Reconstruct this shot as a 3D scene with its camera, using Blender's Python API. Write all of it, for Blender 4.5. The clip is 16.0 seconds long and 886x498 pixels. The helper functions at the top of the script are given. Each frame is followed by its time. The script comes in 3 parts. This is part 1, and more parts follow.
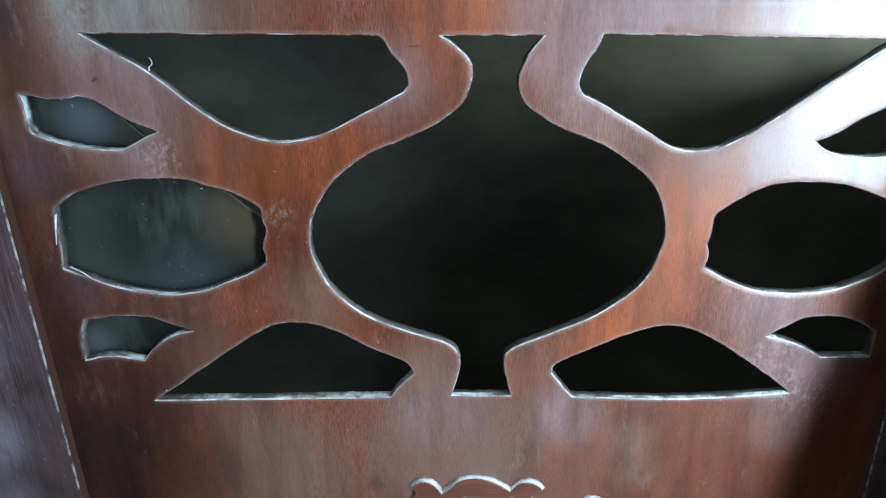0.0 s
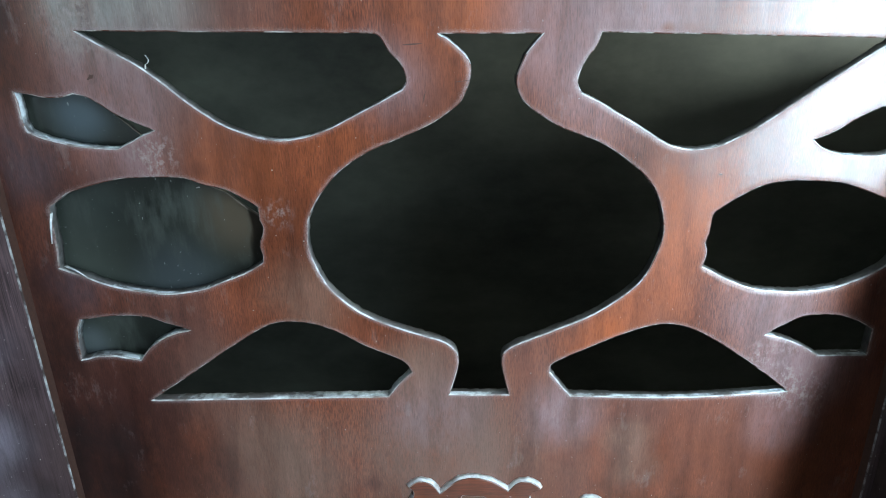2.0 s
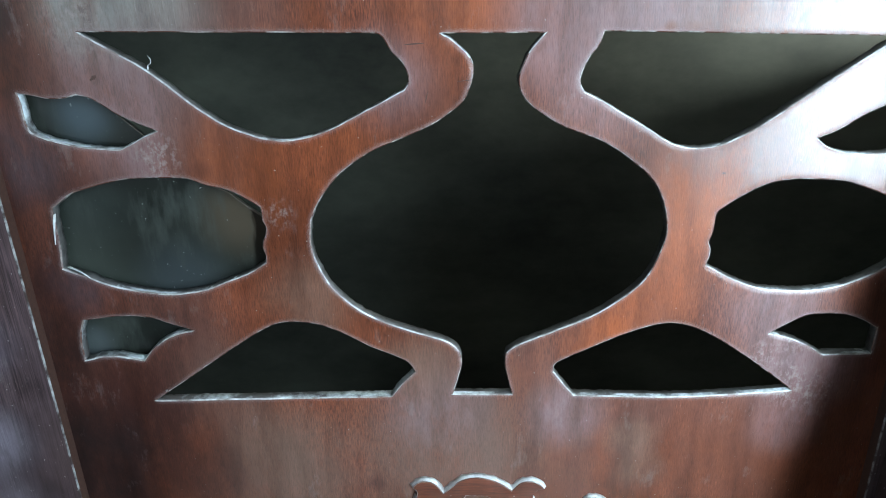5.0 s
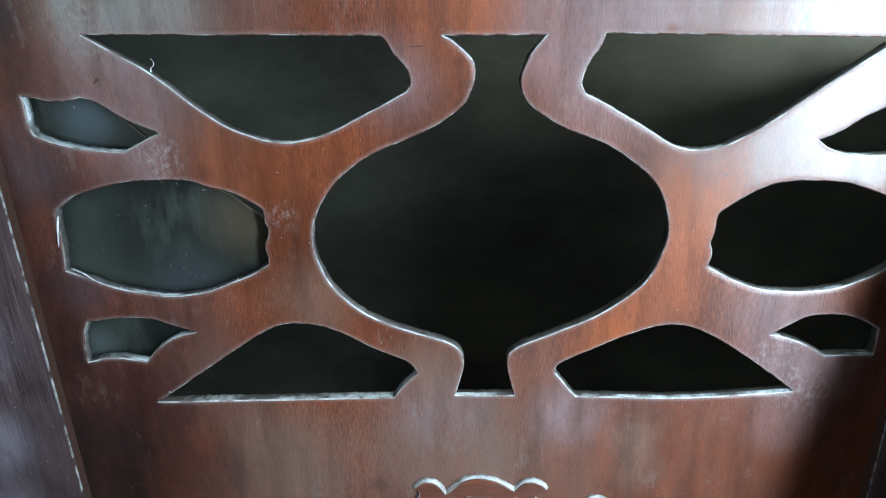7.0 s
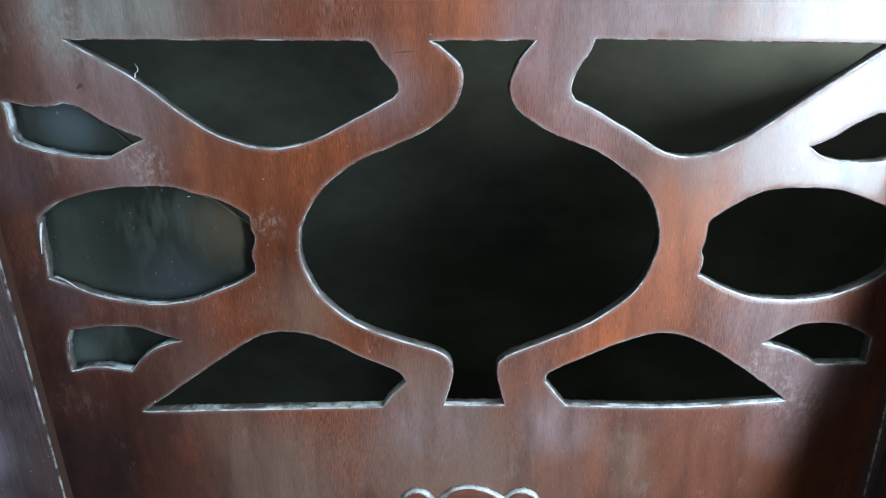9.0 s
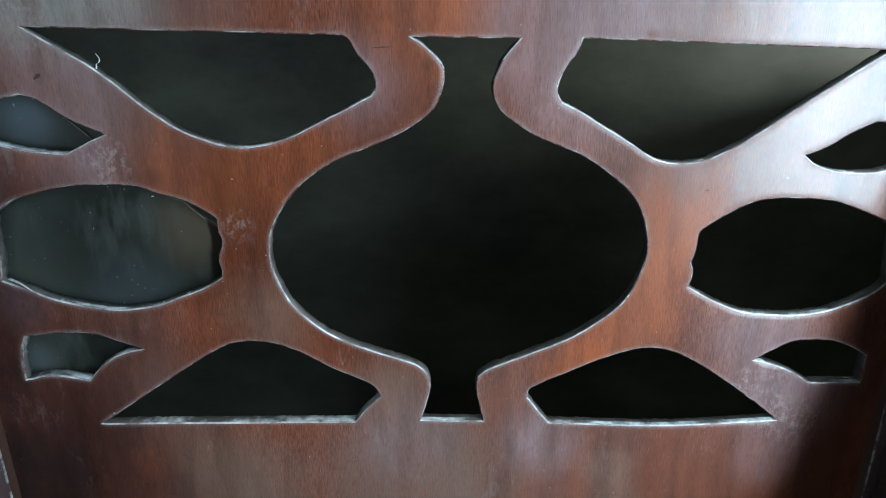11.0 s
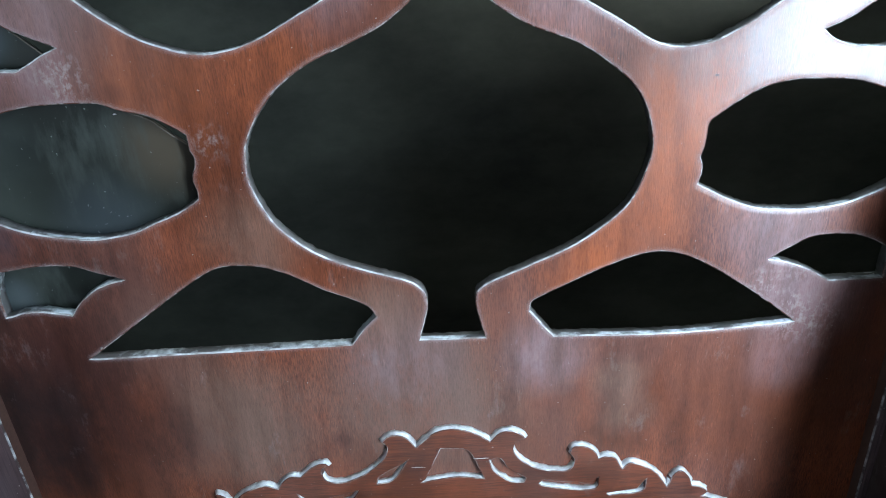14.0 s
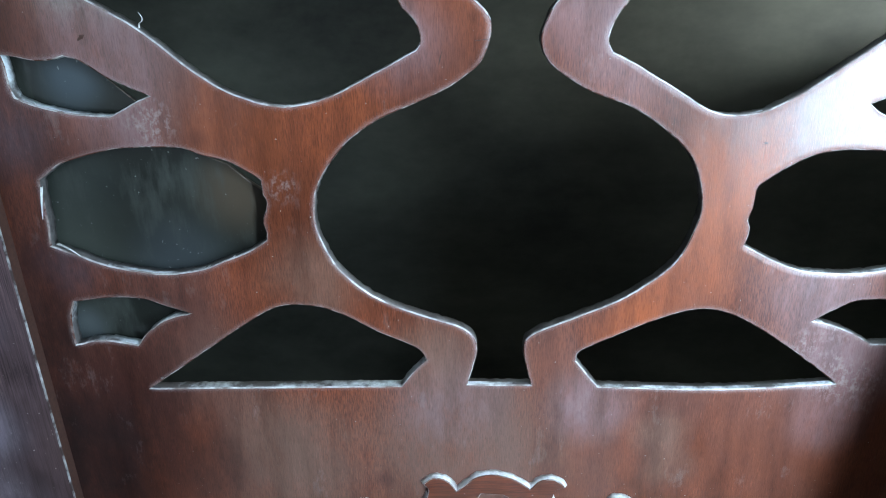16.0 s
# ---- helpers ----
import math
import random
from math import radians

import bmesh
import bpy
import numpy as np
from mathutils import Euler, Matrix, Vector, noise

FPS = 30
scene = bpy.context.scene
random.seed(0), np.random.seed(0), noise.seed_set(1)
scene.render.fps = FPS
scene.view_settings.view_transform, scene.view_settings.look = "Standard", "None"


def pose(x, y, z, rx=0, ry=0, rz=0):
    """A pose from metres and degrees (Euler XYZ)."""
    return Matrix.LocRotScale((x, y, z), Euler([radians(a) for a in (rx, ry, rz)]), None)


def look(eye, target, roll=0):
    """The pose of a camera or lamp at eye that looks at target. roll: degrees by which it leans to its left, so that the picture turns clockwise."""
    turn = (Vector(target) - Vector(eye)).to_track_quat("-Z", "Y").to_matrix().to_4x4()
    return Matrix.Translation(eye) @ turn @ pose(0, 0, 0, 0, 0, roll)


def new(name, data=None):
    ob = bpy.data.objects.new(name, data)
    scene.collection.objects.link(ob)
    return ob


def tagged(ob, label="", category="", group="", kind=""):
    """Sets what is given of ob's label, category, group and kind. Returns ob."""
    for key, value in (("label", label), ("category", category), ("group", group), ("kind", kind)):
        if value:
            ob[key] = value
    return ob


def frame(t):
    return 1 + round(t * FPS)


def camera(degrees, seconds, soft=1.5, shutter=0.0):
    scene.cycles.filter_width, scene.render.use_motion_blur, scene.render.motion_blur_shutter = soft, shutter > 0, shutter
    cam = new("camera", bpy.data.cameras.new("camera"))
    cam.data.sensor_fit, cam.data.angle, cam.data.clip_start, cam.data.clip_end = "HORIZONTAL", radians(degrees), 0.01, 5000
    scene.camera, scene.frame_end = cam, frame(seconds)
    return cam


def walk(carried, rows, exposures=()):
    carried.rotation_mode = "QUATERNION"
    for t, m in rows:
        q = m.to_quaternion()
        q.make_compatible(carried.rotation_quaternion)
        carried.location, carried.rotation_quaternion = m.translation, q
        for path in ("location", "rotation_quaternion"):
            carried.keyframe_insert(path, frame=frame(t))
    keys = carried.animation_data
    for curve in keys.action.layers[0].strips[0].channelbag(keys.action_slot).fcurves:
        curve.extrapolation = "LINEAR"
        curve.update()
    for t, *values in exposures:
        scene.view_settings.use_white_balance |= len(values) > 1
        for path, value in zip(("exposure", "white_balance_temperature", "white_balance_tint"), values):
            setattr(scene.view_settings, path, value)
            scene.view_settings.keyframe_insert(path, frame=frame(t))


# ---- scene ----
cam = camera(64.76, 16.0, soft=1.0)
# seconds, eye in metres, yaw, pitch and roll in degrees
PATH = [
    (0, -0.01242, -0.46951, 1.01414, 0.787, -21.953, -1.224),
    (0.5, -0.01373, -0.46826, 1.01355, 0.907, -22.151, -1.368),
    (1, -0.01376, -0.46836, 1.01345, 0.830, -22.131, -1.322),
    (1.5, -0.01404, -0.46841, 1.01446, 0.561, -22.238, -1.226),
    (2, -0.01445, -0.46827, 1.01337, 0.373, -22.029, -1.136),
    (2.5, -0.01206, -0.46820, 1.01409, 0.526, -22.035, -1.321),
    (3, -0.01324, -0.46760, 1.01345, 0.690, -22.223, -1.399),
    (3.5, -0.01353, -0.46751, 1.01308, 0.713, -22.277, -1.393),
    (4, -0.01477, -0.46782, 1.01352, 0.560, -22.127, -1.364),
    (6.5, -0.01429, -0.46748, 1.01372, 0.737, -22.085, -1.471),
    (7, -0.01499, -0.46842, 1.01470, 0.741, -22.043, -1.493),
    (7.5, -0.01323, -0.46906, 1.01395, 0.795, -21.928, -1.392),
    (8, -0.01313, -0.46896, 1.01482, 0.899, -21.924, -1.503),
    (10.5, -0.00234, -0.44460, 1.00641, -0.794, -20.690, -0.605),
    (11, -0.00281, -0.44130, 1.00179, -0.638, -20.615, -0.047),
    (11.5, 0.00338, -0.44184, 0.99428, -0.748, -21.290, -1.179),
    (12, -0.00319, -0.44161, 0.99080, 0.215, -22.033, -1.560),
    (12.5, -0.00148, -0.44121, 0.99424, 0.811, -23.139, -3.001),
    (13, 0.00570, -0.43509, 0.99001, 0.889, -24.598, -3.350),
    (13.5, 0.01227, -0.42342, 0.98205, 0.615, -25.755, -3.609),
    (14, 0.00814, -0.41884, 0.97468, 0.334, -25.981, -3.410),
    (14.5, 0.00843, -0.41379, 0.96954, 0.181, -26.356, -3.199),
    (15, 0.00251, -0.42149, 0.96743, 0.013, -25.763, -2.747),
    (15.5, -0.00344, -0.42608, 0.97974, 2.172, -24.386, -4.446),
    (16, -0.01454, -0.43783, 0.98466, 1.968, -22.027, -1.604),
]
walk(cam, [(t, pose(x, y, z, 90 + pitch, 0, yaw) @ pose(0, 0, 0, 0, 0, roll)) for t, x, y, z, yaw, pitch, roll in PATH],
     exposures=[(0.0, 0.07, 5850, 8.0), (8.0, 0.07, 5850, 8.0), (10.3, -0.28, 5850, 8.0), (11.0, -0.33, 5850, 8.0), (11.5, -0.14, 5850, 8.0), (12.0, 0.0, 5800, 9.5),
                (13.0, 0.09, 5680, 12.5), (16.0, 0.09, 5680, 12.5)])

# ---- light ----
world = bpy.data.worlds.new("sky")
scene.world = world
world.use_nodes = True
wn, wl = world.node_tree.nodes, world.node_tree.links
sky = wn.new("ShaderNodeTexSky")
sky.sky_type = "NISHITA"
sky.sun_disc = False
sky.sun_elevation, sky.sun_rotation = radians(50), radians(200)
wn["Background"].inputs["Strength"].default_value = 0.08
wl.new(sky.outputs["Color"], wn["Background"].inputs["Color"])


def area_lamp(name, place, target, wide, high, watts, colour):
    data = bpy.data.lights.new(name, "AREA")
    data.shape, data.size, data.size_y, data.energy, data.color = "RECTANGLE", wide, high, watts, colour
    ob = new(name, data)
    ob.matrix_world = look(place, target)
    return ob


# daylight in the tall window and in the narrow side window behind the camera
BACK_Y, REVEAL = -1.05, 0.27
WINDOWS = {"tall_window": (0.94, 0.48, 0.40, 2.25, 122, (0.735, 0.925, 1.0)), "narrow_window": (-0.74, 0.50, 0.60, 2.1, 2.2, (0.78, 0.96, 1.0))}
for name, (x, wide, low, top, watts, colour) in WINDOWS.items():
    area_lamp(name + "_daylight", (x, BACK_Y - REVEAL + 0.03, (low + top) / 2), (x, 0, (low + top) / 2), wide - 0.04, top - low - 0.04, watts, colour)

# added lamps, with no known source, that brighten the wall behind the openings
area_lamp("backdrop_fill", (1.77, 0.5, 1.057), (0.3, 0.75, 0.85), 0.14, 0.09, 54.0, (0.93, 0.97, 0.84))
area_lamp("backdrop_fill_high", (1.225, 0.55, 2.1), (0.1, 0.75, 1.2), 0.34, 0.34, 15.0, (0.92, 0.98, 0.90))


# ---- materials ----
def material(name, rough=0.5, metal=0.0, coat=0.0, spec=0.5):
    m = bpy.data.materials.new(name)
    m.use_nodes = True
    b = m.node_tree.nodes["Principled BSDF"]
    b.inputs["Roughness"].default_value, b.inputs["Metallic"].default_value = rough, metal
    b.inputs["Coat Weight"].default_value, b.inputs["Coat Roughness"].default_value = coat, 0.27
    b.inputs["Coat IOR"].default_value = 1.55
    b.inputs["Specular IOR Level"].default_value = spec
    return m, m.node_tree.nodes, m.node_tree.links, b


def noise_tex(n, l, scale, stretch=(1, 1, 1), detail=6.0, rough=0.6, shift=(0, 0, 0)):
    co, mp, tx = n.new("ShaderNodeTexCoord"), n.new("ShaderNodeMapping"), n.new("ShaderNodeTexNoise")
    mp.inputs["Scale"].default_value, mp.inputs["Location"].default_value = stretch, shift
    tx.inputs["Scale"].default_value, tx.inputs["Detail"].default_value, tx.inputs["Roughness"].default_value = scale, detail, rough
    l.new(co.outputs["Object"], mp.inputs["Vector"])
    l.new(mp.outputs["Vector"], tx.inputs["Vector"])
    return tx.outputs["Fac"]


def ramp(n, l, fac, *stops):
    r = n.new("ShaderNodeValToRGB")
    while len(r.color_ramp.elements) < len(stops):
        r.color_ramp.elements.new(0.5)
    for e, (p, c) in zip(r.color_ramp.elements, stops):
        e.position, e.color = p, (*c, 1) if isinstance(c, tuple) else (c, c, c, 1)
    l.new(fac, r.inputs["Fac"])
    return r.outputs["Color"]


def blend(n, l, fac, a, b, mode="MIX"):
    x = n.new("ShaderNodeMix")
    x.data_type, x.blend_type = "RGBA", mode
    for socket, value in ((x.inputs[0], fac), (x.inputs[6], a), (x.inputs[7], b)):
        if isinstance(value, (int, float)):
            socket.default_value = value
        elif isinstance(value, tuple):
            socket.default_value = (*value, 1)
        else:
            l.new(value, socket)
    return x.outputs[2]


def bump(n, l, b, height, strength, distance):
    x = n.new("ShaderNodeBump")
    x.inputs["Strength"].default_value, x.inputs["Distance"].default_value = strength, distance
    l.new(height, x.inputs["Height"])
    l.new(x.outputs["Normal"], b.inputs["Normal"])


def around(n, l, place, centre, reach, depth, broken=None):
    """A soft round patch: depth in the middle, nothing past its reach."""
    near, fade = n.new("ShaderNodeVectorMath"), n.new("ShaderNodeMapRange")
    near.operation, fade.interpolation_type = "DISTANCE", "SMOOTHSTEP"
    near.inputs[1].default_value = centre
    for socket, value in zip(("From Min", "From Max", "To Min", "To Max"), (reach * 0.15, reach, depth, 0.0)):
        fade.inputs[socket].default_value = value
    l.new(place, near.inputs[0])
    l.new(near.outputs["Value"], fade.inputs["Value"])
    if broken is None:
        return fade.outputs["Result"]
    # the patch's strength follows a mottling from nothing to its depth
    l.new(broken, fade.inputs["To Min"])
    if depth == 1.0:
        return fade.outputs["Result"]
    part_of = n.new("ShaderNodeMath")
    part_of.operation = "MULTIPLY"
    part_of.inputs[1].default_value = depth
    l.new(fade.outputs["Result"], part_of.inputs[0])
    return part_of.outputs["Value"]


def varnished_wood(name, light, dark, grain=(1, 1, 0.02), rough=0.3, coat=0.35, dust=0.5, rubs=(), tone_patches=(), spec=0.5, rim=0.0):
    """Red-brown varnished wood: fine grain along one axis, broad darker areas, pale dust specks, rubbed patches and
    placed tones.
    """
    m, n, l, b = material(name, rough, coat=coat, spec=spec)
    place = n.new("ShaderNodeTexCoord").outputs["Object"]
    fine = noise_tex(n, l, 1250, grain, 4, 0.7)
    if rim:
        soft = n.new("ShaderNodeBevel")
        soft.inputs["Radius"].default_value = rim
    broad = noise_tex(n, l, 9, (1, 1, 0.45), 5, 0.6)
    cloudy = noise_tex(n, l, 26, (1, 1, 0.5), 4, 0.6, (3, 1, 2))
    c = blend(n, l, ramp(n, l, fine, (0.37, 0.0), (0.62, 1.0)), dark, light)
    streak = noise_tex(n, l, 120, (0.16, 1, 1) if grain[0] < 0.5 else (1, 1, 0.07), 5, 0.65, (5, 2, 8))
    c = blend(n, l, ramp(n, l, streak, (0.30, 0.20), (0.60, 0.0)), c, dark)
    c = blend(n, l, ramp(n, l, broad, (0.40, 0.0), (0.58, 0.85)), c, tuple(v * 0.38 for v in light))
    c = blend(n, l, ramp(n, l, cloudy, (0.48, 0.0), (0.72, 0.3)), c, tuple(min(1, v * 1.4) for v in light))
    specks = ramp(n, l, noise_tex(n, l, 420, detail=2, rough=0.4), (0.735, 0.0), (0.76, dust))
    c = blend(n, l, specks, c, (0.55, 0.5, 0.47))
    # mottled pale tone that stands in for hazy reflections in the varnish
    haze_tone = ramp(n, l, noise_tex(n, l, 8, (1, 1, 0.4), 5, 0.55, (7, 0, 4)), (0.45, 0.0), (0.64, 0.45 * dust))
    c = blend(n, l, haze_tone, c, (0.20, 0.125, 0.115))
    if tone_patches:
        mottle = ramp(n, l, noise_tex(n, l, 30, (1, 1, 0.45), 7, 0.7, (7, 0, 3)), (0.36, 0.40), (0.58, 1.0))
    for x, z, reach, depth, tone in tone_patches:
        c = blend(n, l, around(n, l, place, (x, 0, z), reach, depth, mottle), c, tone)
    drawn = ramp(n, l, noise_tex(n, l, 52, (0.14, 1, 1) if grain[0] < 0.5 else (1, 1, 0.14), 6, 0.6, (3, 8, 2)), (0.46, 0.0), (0.66, 0.7))
    c = blend(n, l, drawn, c, (0.50, 0.45, 0.42), "MULTIPLY")
    c = blend(n, l, ramp(n, l, fine, (0.38, 0.32), (0.52, 0.0)), c, (0.50, 0.44, 0.42), "MULTIPLY")
    strokes = ramp(n, l, noise_tex(n, l, 800, (0.10, 1, 1) if grain[0] < 0.5 else (1, 1, 0.10), 4, 0.7, (6, 6, 1)), (0.54, 0.0), (0.72, 0.34))
    shown = ramp(n, l, noise_tex(n, l, 14, detail=3, shift=(2, 7, 5)), (0.42, 0.12), (0.60, 1.0))
    strokes = blend(n, l, 1.0, strokes, shown, "MULTIPLY")
    c = blend(n, l, strokes, c, (2.6, 2.5, 2.5), "MULTIPLY")
    scuffs = ramp(n, l, noise_tex(n, l, 34, (1, 1, 0.4), 8, 0.75, (1, 3, 9)), (0.58, 0.0), (0.72, 0.45 * dust))
    c = blend(n, l, scuffs, c, (0.36, 0.30, 0.29))
    if rubs:
        worn = ramp(n, l, noise_tex(n, l, 240, (1, 1, 0.7), 5, 0.7, (9, 0, 9)), (0.48, 0.0), (0.66, 0.6))
    for x, z, reach in rubs:
        c = blend(n, l, around(n, l, place, (x, 0, z), reach, 1.0, worn), c, (0.34, 0.26, 0.24))
    if rim:
        # a patchy pale tone follows the sawn edges
        turn = n.new("ShaderNodeVectorMath")
        turn.operation = "DOT_PRODUCT"
        turn.inputs[1].default_value = (0, -1, 0)
        l.new(soft.outputs["Normal"], turn.inputs[0])
        thin = ramp(n, l, turn.outputs["Value"], (0.72, 1.0), (0.93, 0.4), (0.997, 0.0))
        patchy = ramp(n, l, noise_tex(n, l, 42, (1, 1, 0.8), 6, 0.7, (8, 1, 3)), (0.34, 0.12), (0.62, 0.75))
        c = blend(n, l, blend(n, l, 1.0, thin, patchy, "MULTIPLY"), c, (0.42, 0.32, 0.32))
    l.new(c, b.inputs["Base Color"])
    r = ramp(n, l, noise_tex(n, l, 40, detail=6), (0.3, rough * 0.8), (0.7, rough * 1.35))
    l.new(r, b.inputs["Roughness"])
    pores = noise_tex(n, l, 1500, (1, 1, 0.05) if grain[2] < 0.5 else (0.05, 1, 1), 2, 0.5, (2, 5, 1))
    relief = blend(n, l, 0.5, fine, pores)
    bump(n, l, b, relief, 0.22, 0.0006)
    swell = noise_tex(n, l, 55, (1, 1, 0.5), 3, 0.5, (4, 4, 4))
    film = n.new("ShaderNodeBump")
    film.inputs["Strength"].default_value, film.inputs["Distance"].default_value = 0.5, 0.0007
    l.new(blend(n, l, 0.12, swell, relief), film.inputs["Height"])
    l.new(film.outputs["Normal"], b.inputs["Coat Normal"])
    if rim:
        l.new(soft.outputs["Normal"], film.inputs["Normal"])
    return m


# places where the varnish is rubbed through: x, z, reach
RUBS = ((-0.135, 0.853, 0.016), (0.226, 0.730, 0.020), (0.246, 0.700, 0.024), (-0.214, 0.892, 0.022), (-0.25, 0.985, 0.030), (0.262, 0.700, 0.030), (-0.215, 0.900, 0.024), (-0.275, 0.755, 0.020), (0.250, 0.745, 0.022), (0.246, 0.718, 0.012))
# painted edge shade and reflected haze, dark spots, red wood: x, z, reach, depth, tone
EDGE_SHADE, RUST, UMBER = (0.022, 0.010, 0.009), (0.145, 0.042, 0.020), (0.165, 0.092, 0.070)
STAIN_SHADE, PLUM, HAZE, LILAC, GREY, EMBER = (0.048, 0.015, 0.011), (0.090, 0.055, 0.062), (0.20, 0.105, 0.072), (0.24, 0.145, 0.145), (0.25, 0.23, 0.21), (0.38, 0.088, 0.020)
TONE_PATCHES = ((0.215, 0.62, 0.075, 0.9, RUST), (0.20, 0.66, 0.065, 0.7, RUST), (0.04, 0.60, 0.07, 0.6, RUST), (0.10, 0.745, 0.045, 0.8, EMBER), (0.13, 0.79, 0.06, 0.6, EMBER), (0.155, 0.85, 0.06, 0.6, EMBER), (-0.10, 0.90, 0.07, 0.3, EMBER), (-0.17, 0.88, 0.07, 0.4, EMBER),
          # mostly haze and sheen of reflections, painted as pale tones
          (0.0, 0.995, 0.07, 0.6, EMBER), (-0.03, 0.65, 0.11, 0.9, UMBER), (-0.155, 0.63, 0.085, 0.9, UMBER), (0.0, 0.62, 0.09, 0.6, UMBER), (-0.02, 0.70, 0.06, 0.7, UMBER), (-0.20, 0.71, 0.06, 0.6, UMBER),
          (-0.03, 0.69, 0.06, 0.6, LILAC), (-0.04, 0.725, 0.045, 0.8, HAZE), (0.075, 0.680, 0.045, 0.9, LILAC), (0.130, 0.655, 0.030, 0.8, HAZE), (0.138, 0.625, 0.030, 0.6, HAZE),
          (-0.155, 0.65, 0.06, 0.7, HAZE), (-0.14, 0.60, 0.05, 0.5, HAZE), (-0.12, 0.785, 0.05, 0.7, HAZE), (0.255, 0.725, 0.065, 0.9, LILAC), (0.225, 0.775, 0.06, 0.8, LILAC), (0.25, 0.665, 0.04, 0.6, LILAC),
          (0.060, 0.955, 0.05, 0.4, LILAC), (0.06, 0.985, 0.06, 0.7, LILAC), (0.12, 0.99, 0.06, 0.8, LILAC), (0.09, 0.93, 0.05, 0.5, LILAC), (-0.055, 0.945, 0.045, 0.7, LILAC), (-0.235, 0.945, 0.07, 0.8, LILAC), (-0.235, 0.89, 0.05, 0.7, LILAC), (-0.245, 1.0, 0.055, 0.9, GREY), (-0.20, 0.995, 0.05, 0.6, GREY),
          # shade and dark reflection along the left edge, put into the colour
          (-0.28, 0.65, 0.11, 1.0, STAIN_SHADE), (-0.25, 0.71, 0.07, 0.7, STAIN_SHADE), (-0.325, 0.71, 0.10, 1.0, STAIN_SHADE), (-0.315, 0.80, 0.075, 1.0, STAIN_SHADE), (-0.24, 0.77, 0.05, 0.8, STAIN_SHADE), (-0.27, 0.865, 0.05, 0.7, STAIN_SHADE),
          (-0.325, 0.88, 0.06, 1.0, STAIN_SHADE), (-0.308, 0.955, 0.035, 1.0, STAIN_SHADE), (-0.305, 0.985, 0.038, 1.0, STAIN_SHADE), (-0.300, 1.01, 0.038, 1.0, STAIN_SHADE), (-0.305, 0.60, 0.07, 1.0, EDGE_SHADE), (-0.315, 0.66, 0.06, 1.0, EDGE_SHADE), (-0.322, 0.745, 0.05, 1.0, EDGE_SHADE), (-0.315, 1.0, 0.038, 1.0, EDGE_SHADE), (-0.27, 0.66, 0.05, 0.6, EDGE_SHADE), (-0.31, 0.90, 0.05, 0.9, PLUM), (-0.285, 0.80, 0.035, 0.6, PLUM), (-0.215, 0.625, 0.05, 0.8, STAIN_SHADE), 
          (-0.08, 0.6134, 0.012, 0.6, STAIN_SHADE), (0.130, 0.9730, 0.007, 1.0, RUST), (0.145, 0.9723, 0.007, 1.0, RUST), (-0.185, 0.886, 0.010, 0.4, STAIN_SHADE))
PANEL = varnished_wood("varnished_red_brown_wood", (0.265, 0.065, 0.023), (0.090, 0.023, 0.011), rough=0.5, coat=0.85, grain=(1, 1, 0.11), dust=0.6, rubs=RUBS, tone_patches=TONE_PATCHES, spec=0.22, rim=0.006)
CARVED = varnished_wood("carved_overlay_wood", (0.25, 0.062, 0.024), (0.09, 0.022, 0.010), grain=(0.035, 1, 1), rough=0.36)
# pale lilac tones on the post, darker ones near its inner edge
POST_TONES = ((-0.372, 0.76, 0.045, 0.9, (0.24, 0.19, 0.23)), (-0.385, 0.67, 0.05, 1.0, (0.30, 0.25, 0.29)), (-0.38, 0.60, 0.05, 0.9, (0.26, 0.21, 0.24)), (-0.345, 0.62, 0.022, 0.8, (0.03, 0.018, 0.018)), (-0.34, 0.72, 0.02, 0.7, (0.03, 0.018, 0.018)))
POST = varnished_wood("worn_dark_frame_wood", (0.19, 0.120, 0.125), (0.050, 0.030, 0.033), rough=0.36, dust=1.1, tone_patches=POST_TONES)
BOARD = varnished_wood("dark_side_board_wood", (0.045, 0.025, 0.023), (0.020, 0.011, 0.010), rough=0.6, coat=0.1)


def plain(name, a, b_, scale, rough, spec=0.5, relief=0.0, size=0.001, stretch=(1, 1, 1), steps=(0.3, 0.7)):
    m, n, l, b = material(name, rough, spec=spec)
    f = noise_tex(n, l, scale, stretch, 6, 0.65)
    l.new(ramp(n, l, f, (steps[0], a), (steps[1], b_)), b.inputs["Base Color"])
    if relief:
        bump(n, l, b, f, relief, size)
    return m


CUT = plain("brown_saw_cut_edge", (0.045, 0.036, 0.031), (0.21, 0.195, 0.185), 90, 0.55, relief=0.6)
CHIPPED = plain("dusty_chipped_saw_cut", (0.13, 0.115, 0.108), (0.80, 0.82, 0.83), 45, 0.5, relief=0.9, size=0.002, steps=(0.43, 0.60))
PALE = plain("pale_chiselled_edge", (0.36, 0.32, 0.30), (0.90, 0.89, 0.88), 70, 0.4, relief=0.7, steps=(0.34, 0.60))
GOUGE_SHADE = plain("dark_gouge_and_shade", (0.05, 0.02, 0.013), (0.08, 0.032, 0.02), 300, 0.7)
# shaded copy of the chisel cut, for crest walls turned from the light
SHADED_CUT = plain("unlit_chisel_cut", (0.030, 0.012, 0.008), (0.16, 0.075, 0.055), 130, 0.6, relief=0.5)
EDGE = plain("chipped_dark_arris", (0.05, 0.03, 0.028), (0.55, 0.53, 0.52), 90, 0.4, steps=(0.42, 0.66))
RIMMED = plain("frayed_sheet_edge", (0.06, 0.045, 0.034), (0.20, 0.165, 0.13), 120, 0.6)
